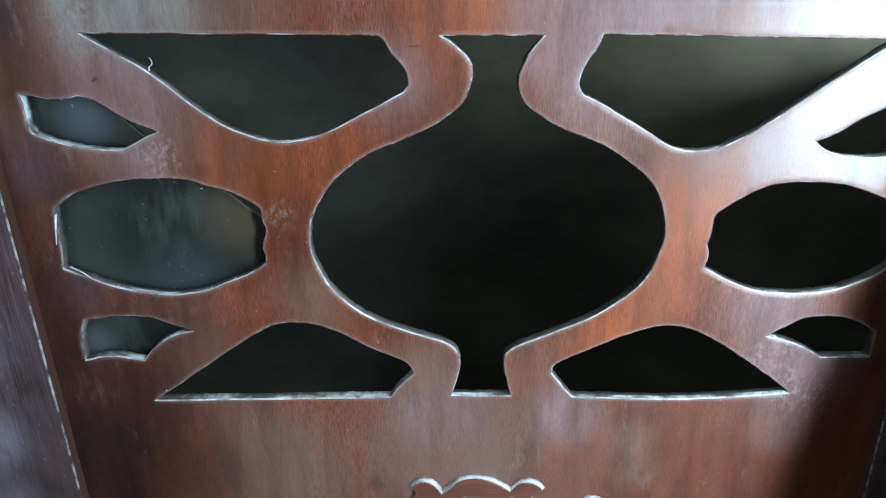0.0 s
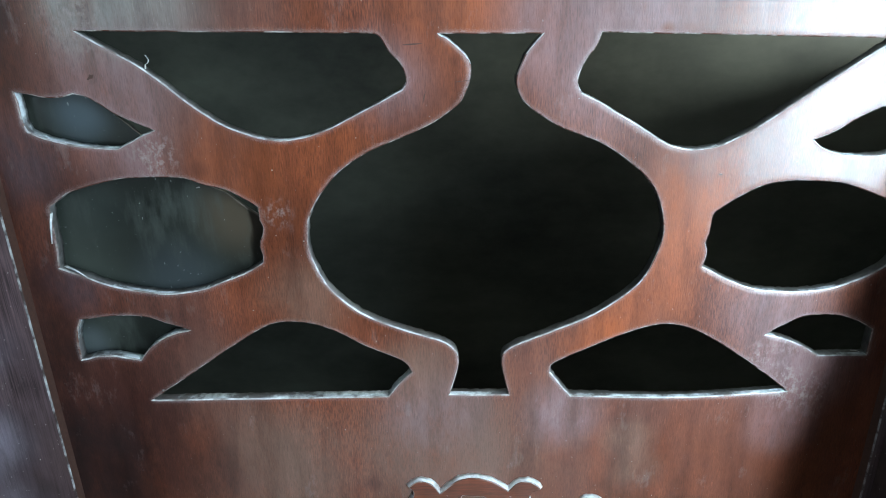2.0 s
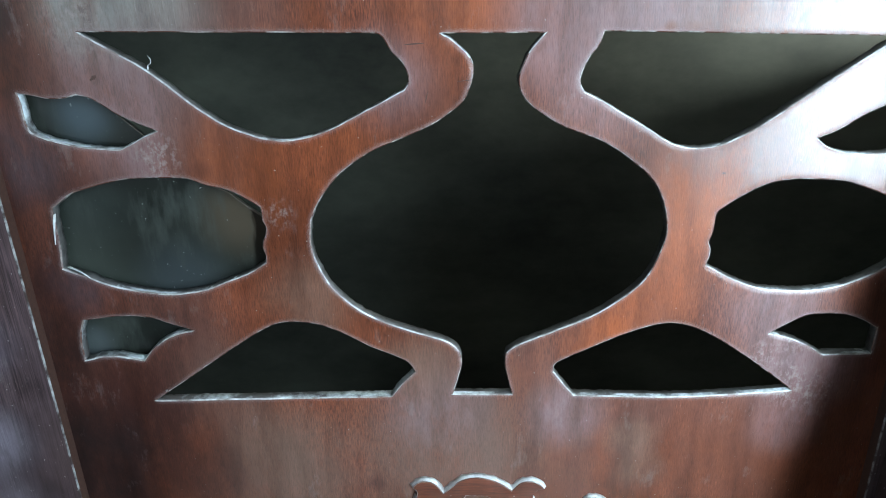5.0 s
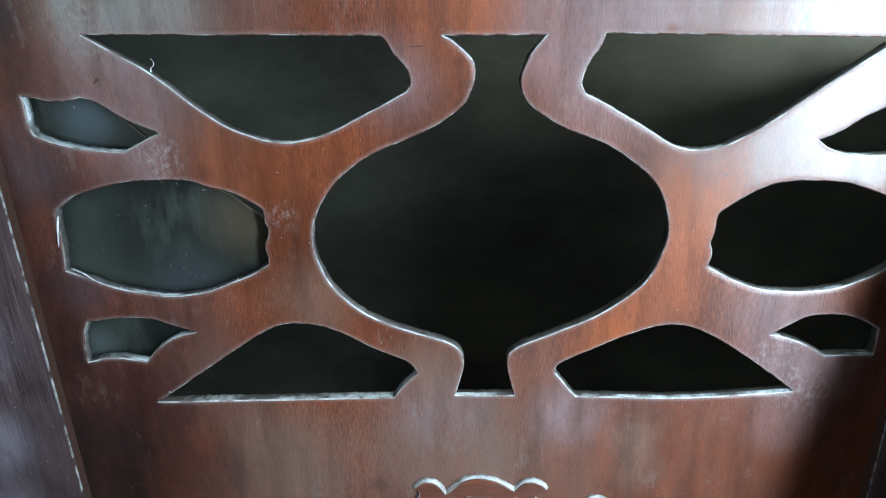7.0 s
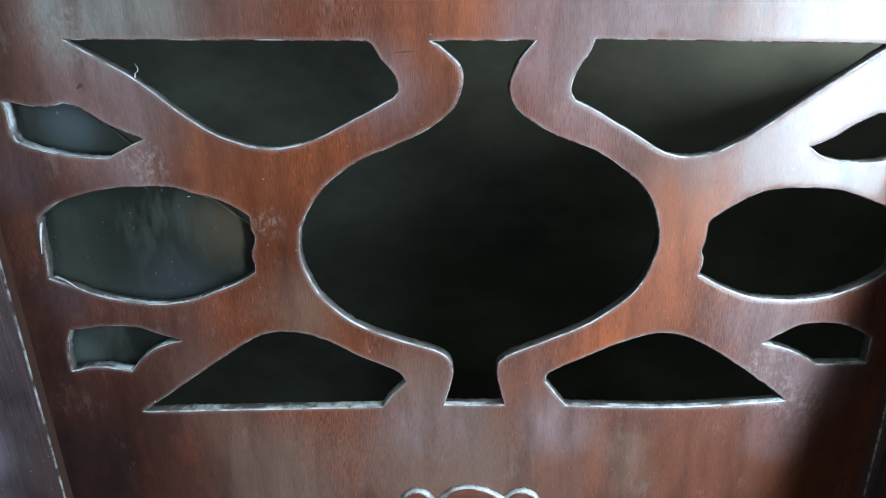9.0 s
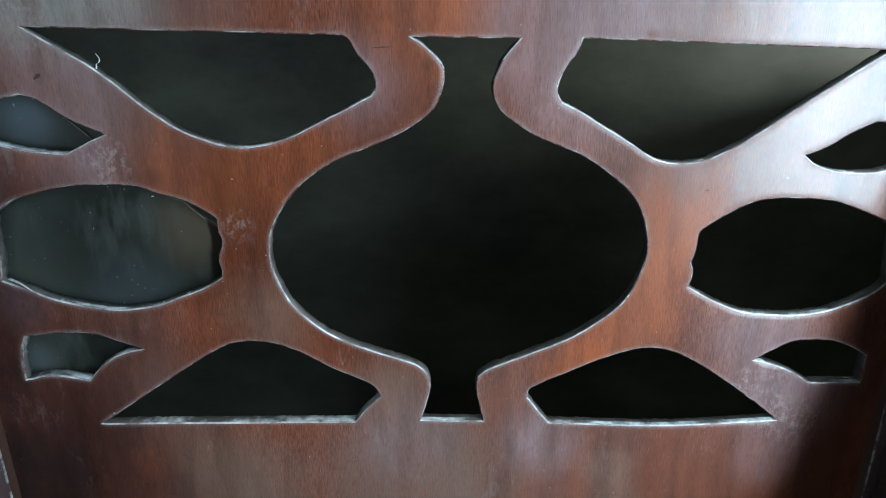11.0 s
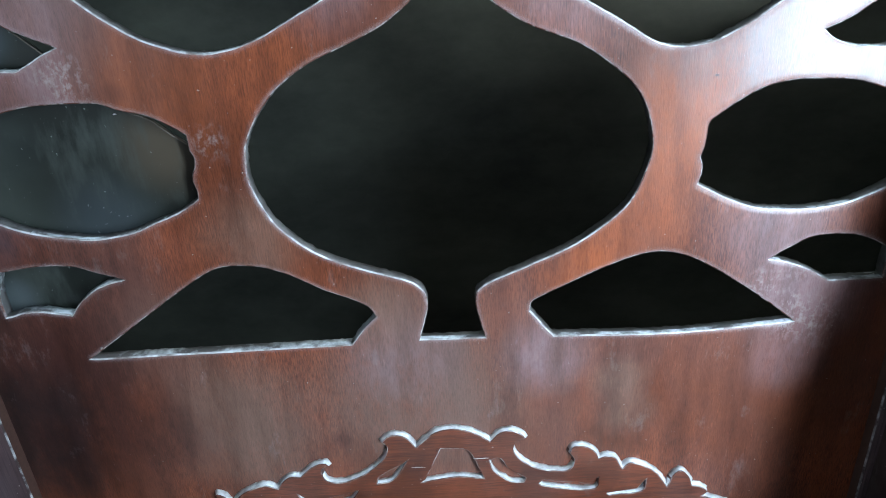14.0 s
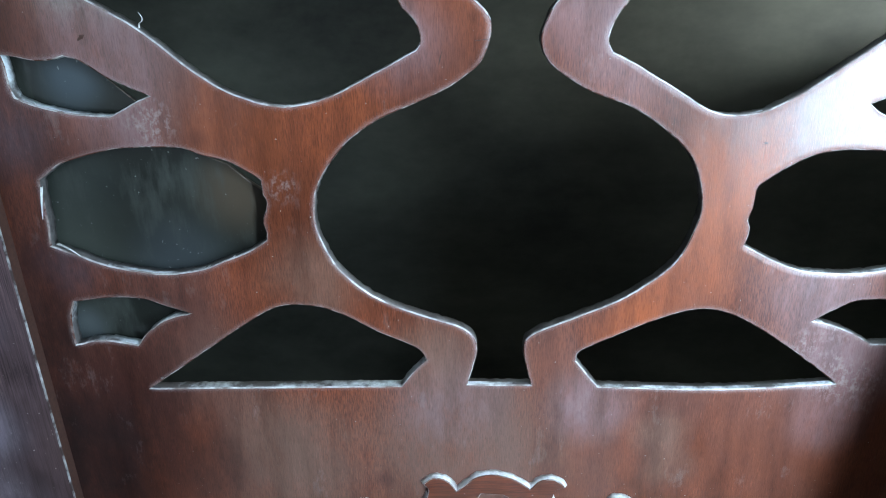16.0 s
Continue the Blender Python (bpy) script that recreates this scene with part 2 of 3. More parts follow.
# light-catching copy of the rubbed arris, for edges that face up
LIT_LIP = plain("lit_sanded_arris", (0.22, 0.17, 0.15), (0.76, 0.74, 0.73), 55, 0.25, spec=0.8, steps=(0.40, 0.64))
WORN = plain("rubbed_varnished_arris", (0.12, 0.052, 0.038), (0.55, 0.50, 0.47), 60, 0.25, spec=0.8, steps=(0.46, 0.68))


def dusty_sheet():
    """A dark glossy sheet with vertical dust smears, pale specks and painted haze, glow and shade."""
    m, n, l, b = material("dusty_dark_sheet", 0.32)
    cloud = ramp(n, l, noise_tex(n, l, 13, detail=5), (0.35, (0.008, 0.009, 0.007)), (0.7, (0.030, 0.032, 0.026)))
    smear = ramp(n, l, noise_tex(n, l, 60, (1, 1, 0.25), 6, 0.7), (0.52, 0.0), (0.70, 0.6))
    c, place = cloud, n.new("ShaderNodeTexCoord").outputs["Object"]
    # tones painted in: pale haze, brown glow at right, panel's shade towards the top
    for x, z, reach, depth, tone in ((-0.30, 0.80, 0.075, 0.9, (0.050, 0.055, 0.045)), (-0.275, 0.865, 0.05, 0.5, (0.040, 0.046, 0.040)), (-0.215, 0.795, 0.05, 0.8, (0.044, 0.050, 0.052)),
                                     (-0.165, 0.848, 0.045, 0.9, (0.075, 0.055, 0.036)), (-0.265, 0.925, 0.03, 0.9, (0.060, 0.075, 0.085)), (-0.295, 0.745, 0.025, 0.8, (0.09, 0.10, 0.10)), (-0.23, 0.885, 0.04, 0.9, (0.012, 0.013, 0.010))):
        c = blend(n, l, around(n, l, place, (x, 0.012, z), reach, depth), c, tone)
    c = blend(n, l, smear, c, (0.064, 0.070, 0.058))
    speck = ramp(n, l, noise_tex(n, l, 300, detail=2), (0.72, 0.0), (0.76, 0.6))
    l.new(blend(n, l, speck, c, (0.3, 0.31, 0.3)), b.inputs["Base Color"])
    l.new(ramp(n, l, smear, (0.0, 0.28), (0.6, 0.6)), b.inputs["Roughness"])
    return m


DUSTY = dusty_sheet()
WALL = plain("pale_wall_paint", (0.13, 0.13, 0.125), (0.19, 0.19, 0.18), 3, 0.8)
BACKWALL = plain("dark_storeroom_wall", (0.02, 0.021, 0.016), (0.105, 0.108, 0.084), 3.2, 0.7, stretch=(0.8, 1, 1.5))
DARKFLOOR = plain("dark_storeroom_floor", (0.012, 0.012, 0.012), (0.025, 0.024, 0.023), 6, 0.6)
SEAT = varnished_wood("light_varnished_seat_wood", (0.30, 0.16, 0.09), (0.18, 0.09, 0.05), grain=(1, 0.045, 1), rough=0.4)
CLOTH = plain("pale_cream_cloth", (0.70, 0.66, 0.60), (0.82, 0.78, 0.72), 40, 0.9, relief=0.3)
FLOOR = plain("grey_cement_floor", (0.030, 0.028, 0.026), (0.060, 0.056, 0.052), 6, 0.45)
CEIL = plain("white_ceiling_paint", (0.55, 0.55, 0.53), (0.62, 0.62, 0.60), 3, 0.85)


# ---- building helpers ----
def mesh_of(bm, name, mats):
    data = bpy.data.meshes.new(name)
    bm.to_mesh(data)
    bm.free()
    for m in mats if isinstance(mats, (list, tuple)) else [mats]:
        data.materials.append(m)
    return data


def part(name, bm, mats, parent=None, label=""):
    ob = new(name, mesh_of(bm, name, mats))
    ob.parent = parent
    return tagged(ob, label)


def box(bm, x0, x1, y0, y1, z0, z1, bevel=0.0, segments=3):
    made = bmesh.ops.create_cube(bm, size=1.0, matrix=Matrix.Translation(((x0 + x1) / 2, (y0 + y1) / 2, (z0 + z1) / 2)) @ Matrix.Diagonal((x1 - x0, y1 - y0, z1 - z0, 1)))
    if bevel:
        bmesh.ops.bevel(bm, geom=list({e for v in made["verts"] for e in v.link_edges}), offset=bevel, segments=segments, profile=0.5, affect="EDGES")
    return bm


BASE = 0.70  # height of the openings' lower edge


def spline(points, step=2.0):
    """A smooth line through points in millimetres, sampled every step."""
    if len(points) == 2:
        knots = [points[0], *points, points[1]]
    else:
        knots = [(2 * points[0][0] - points[1][0], 2 * points[0][1] - points[1][1]), *points,
                 (2 * points[-1][0] - points[-2][0], 2 * points[-1][1] - points[-2][1])]
    out = []
    for a, b, c, d in zip(knots, knots[1:], knots[2:], knots[3:]):
        count = max(1, round(math.dist(b, c) / step))
        for i in range(count):
            u = i / count
            out.append(Vector([0.5 * (2 * q + (r - p) * u + (2 * p - 5 * q + 4 * r - s) * u * u + (3 * q - p - 3 * r + s) * u ** 3)
                               for p, q, r, s in zip(a, b, c, d)]))
    return out


def outline(*lines, wobble=0.3):
    """A closed saw cut of smooth lines that meet in corners, with the unsteady hand of the saw; x and z in metres."""
    loop = []
    for line in lines:
        run = spline(line)
        if loop and (loop[-1] - run[0]).length < 0.6:
            run = run[1:]
        loop += run
    made = []
    for p in loop:
        q = p / 1000
        w = noise.noise_vector((q.x * 90, q.y * 90, 4.0)) * wobble + noise.noise_vector((q.x * 420, q.y * 420, 9.0)) * wobble * 0.6
        made.append(Vector((q.x + w.x / 1000, BASE + q.y + w.y / 1000)))
    area = sum(a.x * b.y - b.x * a.y for a, b in zip(made, made[1:] + made[:1]))
    return made if area > 0 else made[::-1]


def swollen(loop, by):
    """The loop (counterclockwise) moved outwards."""
    out = []
    for a, b, c in zip(loop[-1:] + loop[:-1], loop, loop[1:] + loop[:1]):
        u, v = (b - a).normalized(), (c - b).normalized()
        n = Vector((u.y + v.y, -u.x - v.x))
        n = n.normalized() if n.length > 1e-6 else Vector((u.y, -u.x))
        out.append(b + n * by / max(0.5, n.x * u.y - n.y * u.x))
    return out


def fretwork(outer, holes, front, back, arris, ragged=0.0, chipped=(), slope=0.0):
    """A board between two planes with cut-out openings: broken arrises (material 1), sawn walls (material 2; 3 where
    chipped, or shaded if sloped), upward arrises with a painted highlight (material 4).
    """
    from mathutils.geometry import tessellate_polygon
    bm = bmesh.new()

    def ring(loop, y):
        return [bm.verts.new((p.x, y, p.y)) for p in loop]

    def band(a, b, mat, flip):
        for i in range(len(a)):
            j = (i + 1) % len(a)
            quad = (a[i], a[j], b[j], b[i])
            f = bm.faces.new(quad[::-1] if flip else quad)
            f.normal_update()
            # arrises facing up take the brighter copy as a painted highlight
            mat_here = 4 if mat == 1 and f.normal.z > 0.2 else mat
            if slope:
                # sloped walls not facing up get the dark copy: shade set by direction
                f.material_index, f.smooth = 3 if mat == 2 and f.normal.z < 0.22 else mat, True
                continue
            # level sills take the pale dusty cut, picked by the way they face
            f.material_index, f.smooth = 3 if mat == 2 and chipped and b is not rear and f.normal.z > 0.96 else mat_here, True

    fronts, backs = [], []
    for k, loop in enumerate([outer, *holes]):
        inner = swollen(loop, -arris if k == 0 else arris)
        mid = swollen(loop, (-arris if k == 0 else arris) * 0.3)
        torn = [p + Vector(noise.noise_vector((p.x * 260, p.y * 260, 3.0)).xy) * ragged + Vector(noise.noise_vector((p.x * 700, p.y * 700, 6.0)).xy) * ragged * 0.7 for p in loop]
        rear, foot = None, slope if k == 0 else -slope * 0.6
        rings = [ring(inner, front), ring(mid, front + arris * 0.3), ring(loop, front + arris), ring(swollen(loop, foot * 0.4), back - (back - front) * 0.5), ring(swollen(torn, foot), back)]
        band(rings[0], rings[1], 1, k == 0)
        band(rings[1], rings[2], 1, k == 0)
        saw = 3 if k - 1 in chipped else 2
        band(rings[2], rings[3], saw, k == 0)
        rear = rings[4]
        band(rings[3], rings[4], saw, k == 0)
        fronts.append((inner, rings[0]))
        backs.append((torn, rings[4]))
    for caps, side in ((fronts, 1), (backs, -1)):
        flat = [v for _, r in caps for v in r]
        for tri in tessellate_polygon([[Vector((p.x, p.y, 0)) for p in loop] for loop, _ in caps]):
            try:
                f = bm.faces.new([flat[i] for i in tri])
            except ValueError:
                continue
            f.material_index = 0
            f.normal_update()
            if f.normal.y * side > 0:
                f.normal_flip()
    return bm


# ---- the room ----
def slab(name, x0, x1, y0, y1, z0, z1, mat):
    return tagged(part(name, box(bmesh.new(), x0, x1, y0, y1, z0, z1), mat), kind="structure")


WALL_Y, DEEP_Y = 0.06, 0.9
tagged(slab("floor", -2.4, 2.4, BACK_Y - REVEAL, DEEP_Y + 0.1, -0.1, 0, FLOOR), "worn grey cement floor of the room", "floor")
tagged(slab("ceiling", -2.4, 2.4, BACK_Y - REVEAL, DEEP_Y + 0.1, 3.0, 3.1, CEIL), "plain white painted ceiling", "ceiling")
tagged(slab("wall_east", 2.3, 2.4, BACK_Y - REVEAL, WALL_Y + 0.1, 0, 3.0, WALL), "plain painted side wall", "wall")
# an added storeroom; its dark tones stand in for shade behind the openings
tagged(slab("floor_storeroom", -2.3, 2.3, WALL_Y + 0.1, DEEP_Y, 0, 0.006, DARKFLOOR), "dark floor of the added storeroom, in place of shade", "floor")
tagged(slab("wall_storeroom_back", -2.4, 2.4, DEEP_Y, DEEP_Y + 0.1, 0, 3.0, BACKWALL), "dark back wall of the added storeroom, in place of shade", "wall")
tagged(slab("wall_storeroom_west", -2.4, -2.3, WALL_Y + 0.1, DEEP_Y, 0, 3.0, BACKWALL), "dark side wall of the added storeroom, in place of shade", "wall")
# unseen walls, added so that their openings cut the fill lamps' light
east = bmesh.new()
for y0, y1, z0, z1 in ((WALL_Y + 0.1, 0.30, 0.006, 3.0), (0.30, 0.625, 0.006, 1.6), (0.625, DEEP_Y, 0.006, 0.939), (0.30, DEEP_Y, 1.6, 1.9), (0.30, 0.35, 1.9, 2.3), (0.75, DEEP_Y, 1.9, 2.3), (0.30, DEEP_Y, 2.3, 3.0)):
    box(east, 1.2, 1.25, y0, y1, z0, z1)
tagged(part("wall_lamp_mask", east, BACKWALL), "added dark wall with two openings that shape the fill light", "wall", kind="structure")
outer = bmesh.new()
for y0, y1, z0, z1 in ((WALL_Y + 0.1, 0.42, 0.006, 3.0), (0.58, DEEP_Y, 0.006, 3.0), (0.42, 0.58, 0.006, 1.0), (0.42, 0.58, 1.12, 3.0)):
    box(outer, 1.76, 1.86, y0, y1, z0, z1)
tagged(part("wall_lamp_mask_outer", outer, BACKWALL), "added dark outer wall with a hole for the fill lamp", "wall", kind="structure")


def wall_with_opening(name, along, at, thick, lo, hi, a0, a1, z0, z1, mat):
    """A wall of four blocks round one opening, as one mesh."""
    bm = bmesh.new()
    for u0, u1, w0, w1 in ((lo, a0, 0, 3.0), (a1, hi, 0, 3.0), (a0, a1, z1, 3.0), (a0, a1, 0, z0)):
        if u1 - u0 > 1e-4 and w1 - w0 > 1e-4:
            if along == "x":
                box(bm, u0, u1, at, at + thick, w0, w1)
            else:
                box(bm, at, at + thick, u0, u1, w0, w1)
    return tagged(part(name, bm, mat), kind="structure")


south, edge = bmesh.new(), -2.3
for x, wide, low, top, *_ in sorted(WINDOWS.values()):
    box(south, edge, x - wide / 2, BACK_Y - REVEAL, BACK_Y, 0, 3.0)
    box(south, x - wide / 2, x + wide / 2, BACK_Y - REVEAL, BACK_Y, 0, low)
    box(south, x - wide / 2, x + wide / 2, BACK_Y - REVEAL, BACK_Y, top, 3.0)
    edge = x + wide / 2
box(south, edge, 2.3, BACK_Y - REVEAL, BACK_Y, 0, 3.0)
tagged(part("wall_south", south, WALL), "plain painted wall with two window openings", "wall", kind="structure")
tagged(slab("wall_west", -2.4, -2.3, BACK_Y - REVEAL, WALL_Y + 0.1, 0, 3.0, WALL), "plain painted side wall", "wall")
# added wall; its low opening stops window light reaching the space behind
tagged(wall_with_opening("wall_north", "x", WALL_Y, 0.1, -2.3, 2.3, -0.42, 0.42, 0, 1.22, WALL), "plain painted wall, added to keep window light from the storeroom", "wall")

# ---- the armchair ----
chair = tagged(new("armchair"), "red-brown varnished wooden armchair with a fretwork vase back", "chair")
THICK = 0.0085

upper_left = outline(
    [(-251, 279), (-59, 274)],
    [(-59, 274), (-55, 271), (-50, 262), (-44, 256), (-41, 250), (-40, 243), (-43, 238)],
    [(-43, 238), (-69, 225), (-99, 211), (-129, 206), (-160, 215), (-184, 231), (-212, 255), (-251, 279)])
vase = outline(
    [(-17, 273), (49, 272)],
    [(49, 272), (38, 258), (33, 241), (41, 226), (64, 211), (91, 200), (112, 186), (131, 167), (140, 140), (138, 120), (126, 94), (96, 70), (61, 54), (32, 41), (26, 28), (32, -1)],
    [(32, -1), (-14, 0)],
    [(-14, 0), (-7, 30), (-16, 46), (-50, 59), (-79, 73), (-102, 95), (-113, 120), (-114, 139), (-108, 158), (-91, 180), (-68, 196), (-41, 207), (-20, 217), (-2, 232), (3, 254), (-10, 269), (-17, 273)])
upper_right = outline(
    [(88, 272), (278, 265)],
    [(278, 265), (254, 249), (225, 229), (195, 208), (170, 196), (144, 196), (119, 210), (89, 228), (77, 234)],
    [(77, 234), (74, 240), (75, 247), (79, 256), (83, 261), (86, 266), (88, 272)])
petal_ul = outline(
    [(-300, 241), (-289, 239), (-280, 237), (-270, 237), (-261, 239)],
    [(-261, 239), (-253, 237), (-245, 232), (-237, 226), (-225, 220), (-212, 214)],
    [(-212, 214), (-222, 210), (-230, 206), (-239, 202)],
    [(-239, 202), (-252, 203), (-268, 205), (-286, 210), (-297, 215)],
    [(-297, 215), (-299, 221), (-299, 232), (-300, 241)])
lens_l = outline(
    [(-295, 160), (-281, 170), (-266, 175), (-249, 179), (-232, 181), (-213, 181), (-197, 180), (-184, 175), (-169, 171), (-155, 163), (-148, 158)],
    [(-148, 158), (-148, 148)],
    [(-148, 148), (-146, 143), (-147, 137), (-149, 133)],
    [(-149, 133), (-150, 128), (-148, 119)],
    [(-149, 116), (-162, 108), (-178, 102), (-193, 96), (-208, 93), (-223, 92), (-240, 94), (-254, 97), (-268, 101), (-281, 107), (-298, 114)],
    [(-298, 114), (-296, 133), (-295, 160)])
petal_ll = outline(
    [(-292, 71), (-267, 74), (-244, 73), (-227, 67), (-211, 61)],
    [(-211, 61), (-222, 59), (-233, 54), (-244, 46), (-253, 36)],
    [(-253, 36), (-262, 38), (-274, 40), (-285, 40), (-292, 38), (-298, 37)],
    [(-298, 37), (-297, 57), (-292, 71)])
lower_left = outline(
    [(-250, -1), (-63, -1)],
    [(-63, -1), (-58, 6), (-50, 15), (-44, 21)],
    [(-44, 21), (-51, 31), (-77, 44), (-103, 59), (-126, 66), (-150, 64), (-182, 45), (-223, 17), (-250, -1)])
lower_right = outline(
    [(64, 19), (81, -3)],
    [(81, -3), (168, -6), (251, -2)],
    [(251, -2), (229, 16), (199, 38), (170, 55), (146, 59), (118, 51), (89, 38), (67, 27), (64, 19)])
petal_ur = outline(
    [(237, 199), (251, 205), (265, 214), (279, 221)],
    [(279, 221), (292, 219), (303, 221)],
    [(303, 221), (305, 206), (304, 195)],
    [(304, 195), (290, 189), (275, 188), (259, 189), (245, 193), (237, 199)])
lens_r = outline(
    [(177, 149), (190, 158), (204, 166), (220, 170), (242, 170), (263, 168), (280, 162), (297, 155), (305, 150)],
    [(305, 150), (310, 110)],
    [(310, 110), (302, 102), (285, 93), (267, 87), (240, 85), (212, 88), (192, 96), (172, 107)],
    [(172, 107), (174, 114), (174, 119), (172, 125)],
    [(172, 125), (174, 132), (174.5, 138), (175, 146), (177, 149)])
petal_lr = outline(
    [(227, 49), (238, 56), (251, 63), (262, 65), (280, 64), (295, 59), (307, 52)],
    [(307, 52), (307, 30)],
    [(307, 30), (286, 30), (270, 30)],
    [(270, 30), (258, 38), (245, 44), (233, 48), (227, 49)])
crest_left = [
    [(-183, -144), (-185, -133), (-178, -136), (-174, -145)],
    [(-174, -145), (-169, -138), (-160, -131), (-146, -126), (-135, -130)],
    [(-135, -130), (-132, -125), (-125, -119), (-116, -119)],
    [(-116, -119), (-106, -110), (-98, -107), (-93, -108)],
    [(-93, -110), (-99, -113), (-96, -124), (-84, -127), (-66, -120), (-51, -107), (-46, -95), (-50, -89)],
    [(-50, -89), (-43, -83), (-34, -84), (-28, -89), (-24, -96)],
    [(-24, -96), (-17, -89), (-8, -82), (5, -80), (17, -83), (26, -88), (33, -94)]]
crest_right = [
    [(33, -94), (41, -86), (51, -85), (60, -91)],
    [(60, -93), (53, -96), (51, -105), (62, -119), (78, -126), (93, -127), (98, -118), (94, -110)],
    [(94, -110), (97, -104), (106, -104), (114, -110), (117, -117)],
    [(117, -117), (123, -115), (130, -117), (136, -128)],
    [(136, -128), (142, -123), (155, -128), (166, -138), (173, -150)],
    [(173, -150), (177, -138), (183, -134), (190, -142), (193, -150)],
    [(193, -150), (200, -152), (206, -158), (202, -162)],
    [(202, -162), (225, -172)], [(225, -172), (215, -186), (0, -188), (-215, -182)], [(-215, -182), (-200, -160), (-183, -144)]]
pocket_bell = outline(
    [(-5, -102), (-19, -133)],
    [(-22, -135), (4, -131), (27, -134)],
    [(27, -134), (18, -109), (12, -103)],
    [(12, -103), (-5, -102)])
pocket_a = outline(
    [(32, -116), (40, -115), (47, -126), (60, -136)],
    [(60, -136), (58, -140), (47, -138), (36, -128), (32, -116)])
pocket_b = outline(
    [(-57, -134), (-44, -130), (-31, -111)],
    [(-31, -111), (-35, -115), (-48, -122), (-57, -129)])
pocket_c = outline(
    [(74, -139), (112, -146)],
    [(112, -146), (118, -139)],
    [(118, -139), (113, -152), (73, -145), (74, -139)])
pocket_d = outline(
    [(125, -157), (149, -154)],
    [(149, -154), (156, -144)],
    [(156, -144), (152, -157), (125, -159)])
pocket_e = outline(
    [(-121, -140), (-111, -149)],
    [(-111, -149), (-86, -144), (-72, -140)],
    [(-72, -140), (-82, -151), (-110, -156), (-121, -140)])

board = [Vector(p) for p in ((-0.335, 0.44), (0.335, 0.44), (0.335, 1.12), (-0.335, 1.12))]
openings = [upper_left, vase, upper_right, petal_ul, lens_l, petal_ll, lower_left, lower_right, petal_ur, lens_r, petal_lr]
part("back_panel", fretwork(board, openings, 0.0, THICK, 0.0009, 0.0008, (3, 5, 6)), [PANEL, WORN, CUT, CHIPPED, LIT_LIP], chair, "red-brown varnished board sawn into a vase and leaf pattern")


def moved(loop, up):
    return [p + Vector((0, up)) for p in loop]


PROUD = 0.0046
crest = moved(outline(*crest_left, *crest_right, wobble=0.3), 0.001)
pockets = [moved(p, 0.0045) for p in (pocket_bell, pocket_a, pocket_b, pocket_c, pocket_d, pocket_e)]
part("carved_crest", fretwork(crest, pockets, -PROUD, 0.0004, 0.0007, 0.0008, slope=0.0016), [CARVED, WORN, PALE, SHADED_CUT], chair, "scalloped scrollwork carving with cut-in leaf strokes")
sheet = [Vector(p) for p in ((-0.334, 0.72), (-0.262, 0.722), (-0.205, 0.75), (-0.132, 0.785), (-0.132, 0.834), (-0.1507, 0.8475), (-0.1597, 0.8544), (-0.1726, 0.8663), (-0.1864, 0.8723), (-0.2271, 0.9099), (-0.2449, 0.9268), (-0.3, 0.965), (-0.334, 0.975))]
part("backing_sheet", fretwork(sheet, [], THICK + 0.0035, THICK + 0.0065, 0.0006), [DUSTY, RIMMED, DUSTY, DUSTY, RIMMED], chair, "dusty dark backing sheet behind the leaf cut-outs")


def post(side):
    """A corner post of the frame with a rounded, rubbed inner edge."""
    bm = box(bmesh.new(), *sorted((side * 0.3235, 0.45 if side > 0 else -0.405)), -0.010, THICK + 0.004, 0.0, 1.14, 0.0011, 2)
    for f in bm.faces:
        # the inner side takes the dark tone as painted shade beside the panel
        f.material_index = 2 if f.normal.x * side < -0.95 else int(max(abs(v) for v in f.normal) < 0.95)
    return part("post", bm, [POST, EDGE, GOUGE_SHADE], chair, "dark worn wooden corner post")


def wing(inner, outer, shape):
    """A side board with a curved front that grows deeper towards the seat."""
    bm = bmesh.new()
    a, c = ([bm.verts.new((x, y, z)) for y, z in shape] for x in (inner, outer))
    bm.faces.new(a), bm.faces.new(c[::-1])
    for i in range(len(a)):
        j = (i + 1) % len(a)
        bm.faces.new((a[j], a[i], c[i], c[j]))
    bmesh.ops.recalc_face_normals(bm, faces=bm.faces)
    bmesh.ops.bevel(bm, geom=list(bm.edges), offset=0.003, segments=2, affect="EDGES")
    return part("side_board", bm, BOARD, chair, "unseen dark side board shading the back panel")


for side in (-1, 1):
    post(side)
# unseen sides; their front curves are shaped to darken the panel's edges
wing(-0.407, -0.430, ((0.056, 1.19), (-0.15, 1.15), (-0.17, 1.0), (-0.185, 0.88), (-0.24, 0.80), (-0.29, 0.71), (-0.36, 0.66), (-0.56, 0.64), (-0.58, 0.0), (0.056, 0.0)))
wing(0.328, 0.351, ((-0.011, 0.99), (-0.022, 0.95), (-0.045, 0.90), (-0.076, 0.84), (-0.112, 0.78), (-0.136, 0.72), (-0.155, 0.65), (-0.18, 0.57), (-0.30, 0.54), (-0.55, 0.53), (-0.57, 0.0), (-0.011, 0.0)))
part("seat", box(bmesh.new(), -0.40, 0.326, -0.54, -0.012, 0.40, 0.425, 0.006), SEAT, chair, "plain varnished wooden seat")
part("top_rail", box(bmesh.new(), -0.405, 0.405, -0.010, 0.032, 1.122, 1.19, 0.008), POST, chair)
part("lower_rail", box(bmesh.new(), -0.322, 0.322, -0.010, 0.03, 0.36, 0.438, 0.004), POST, chair)


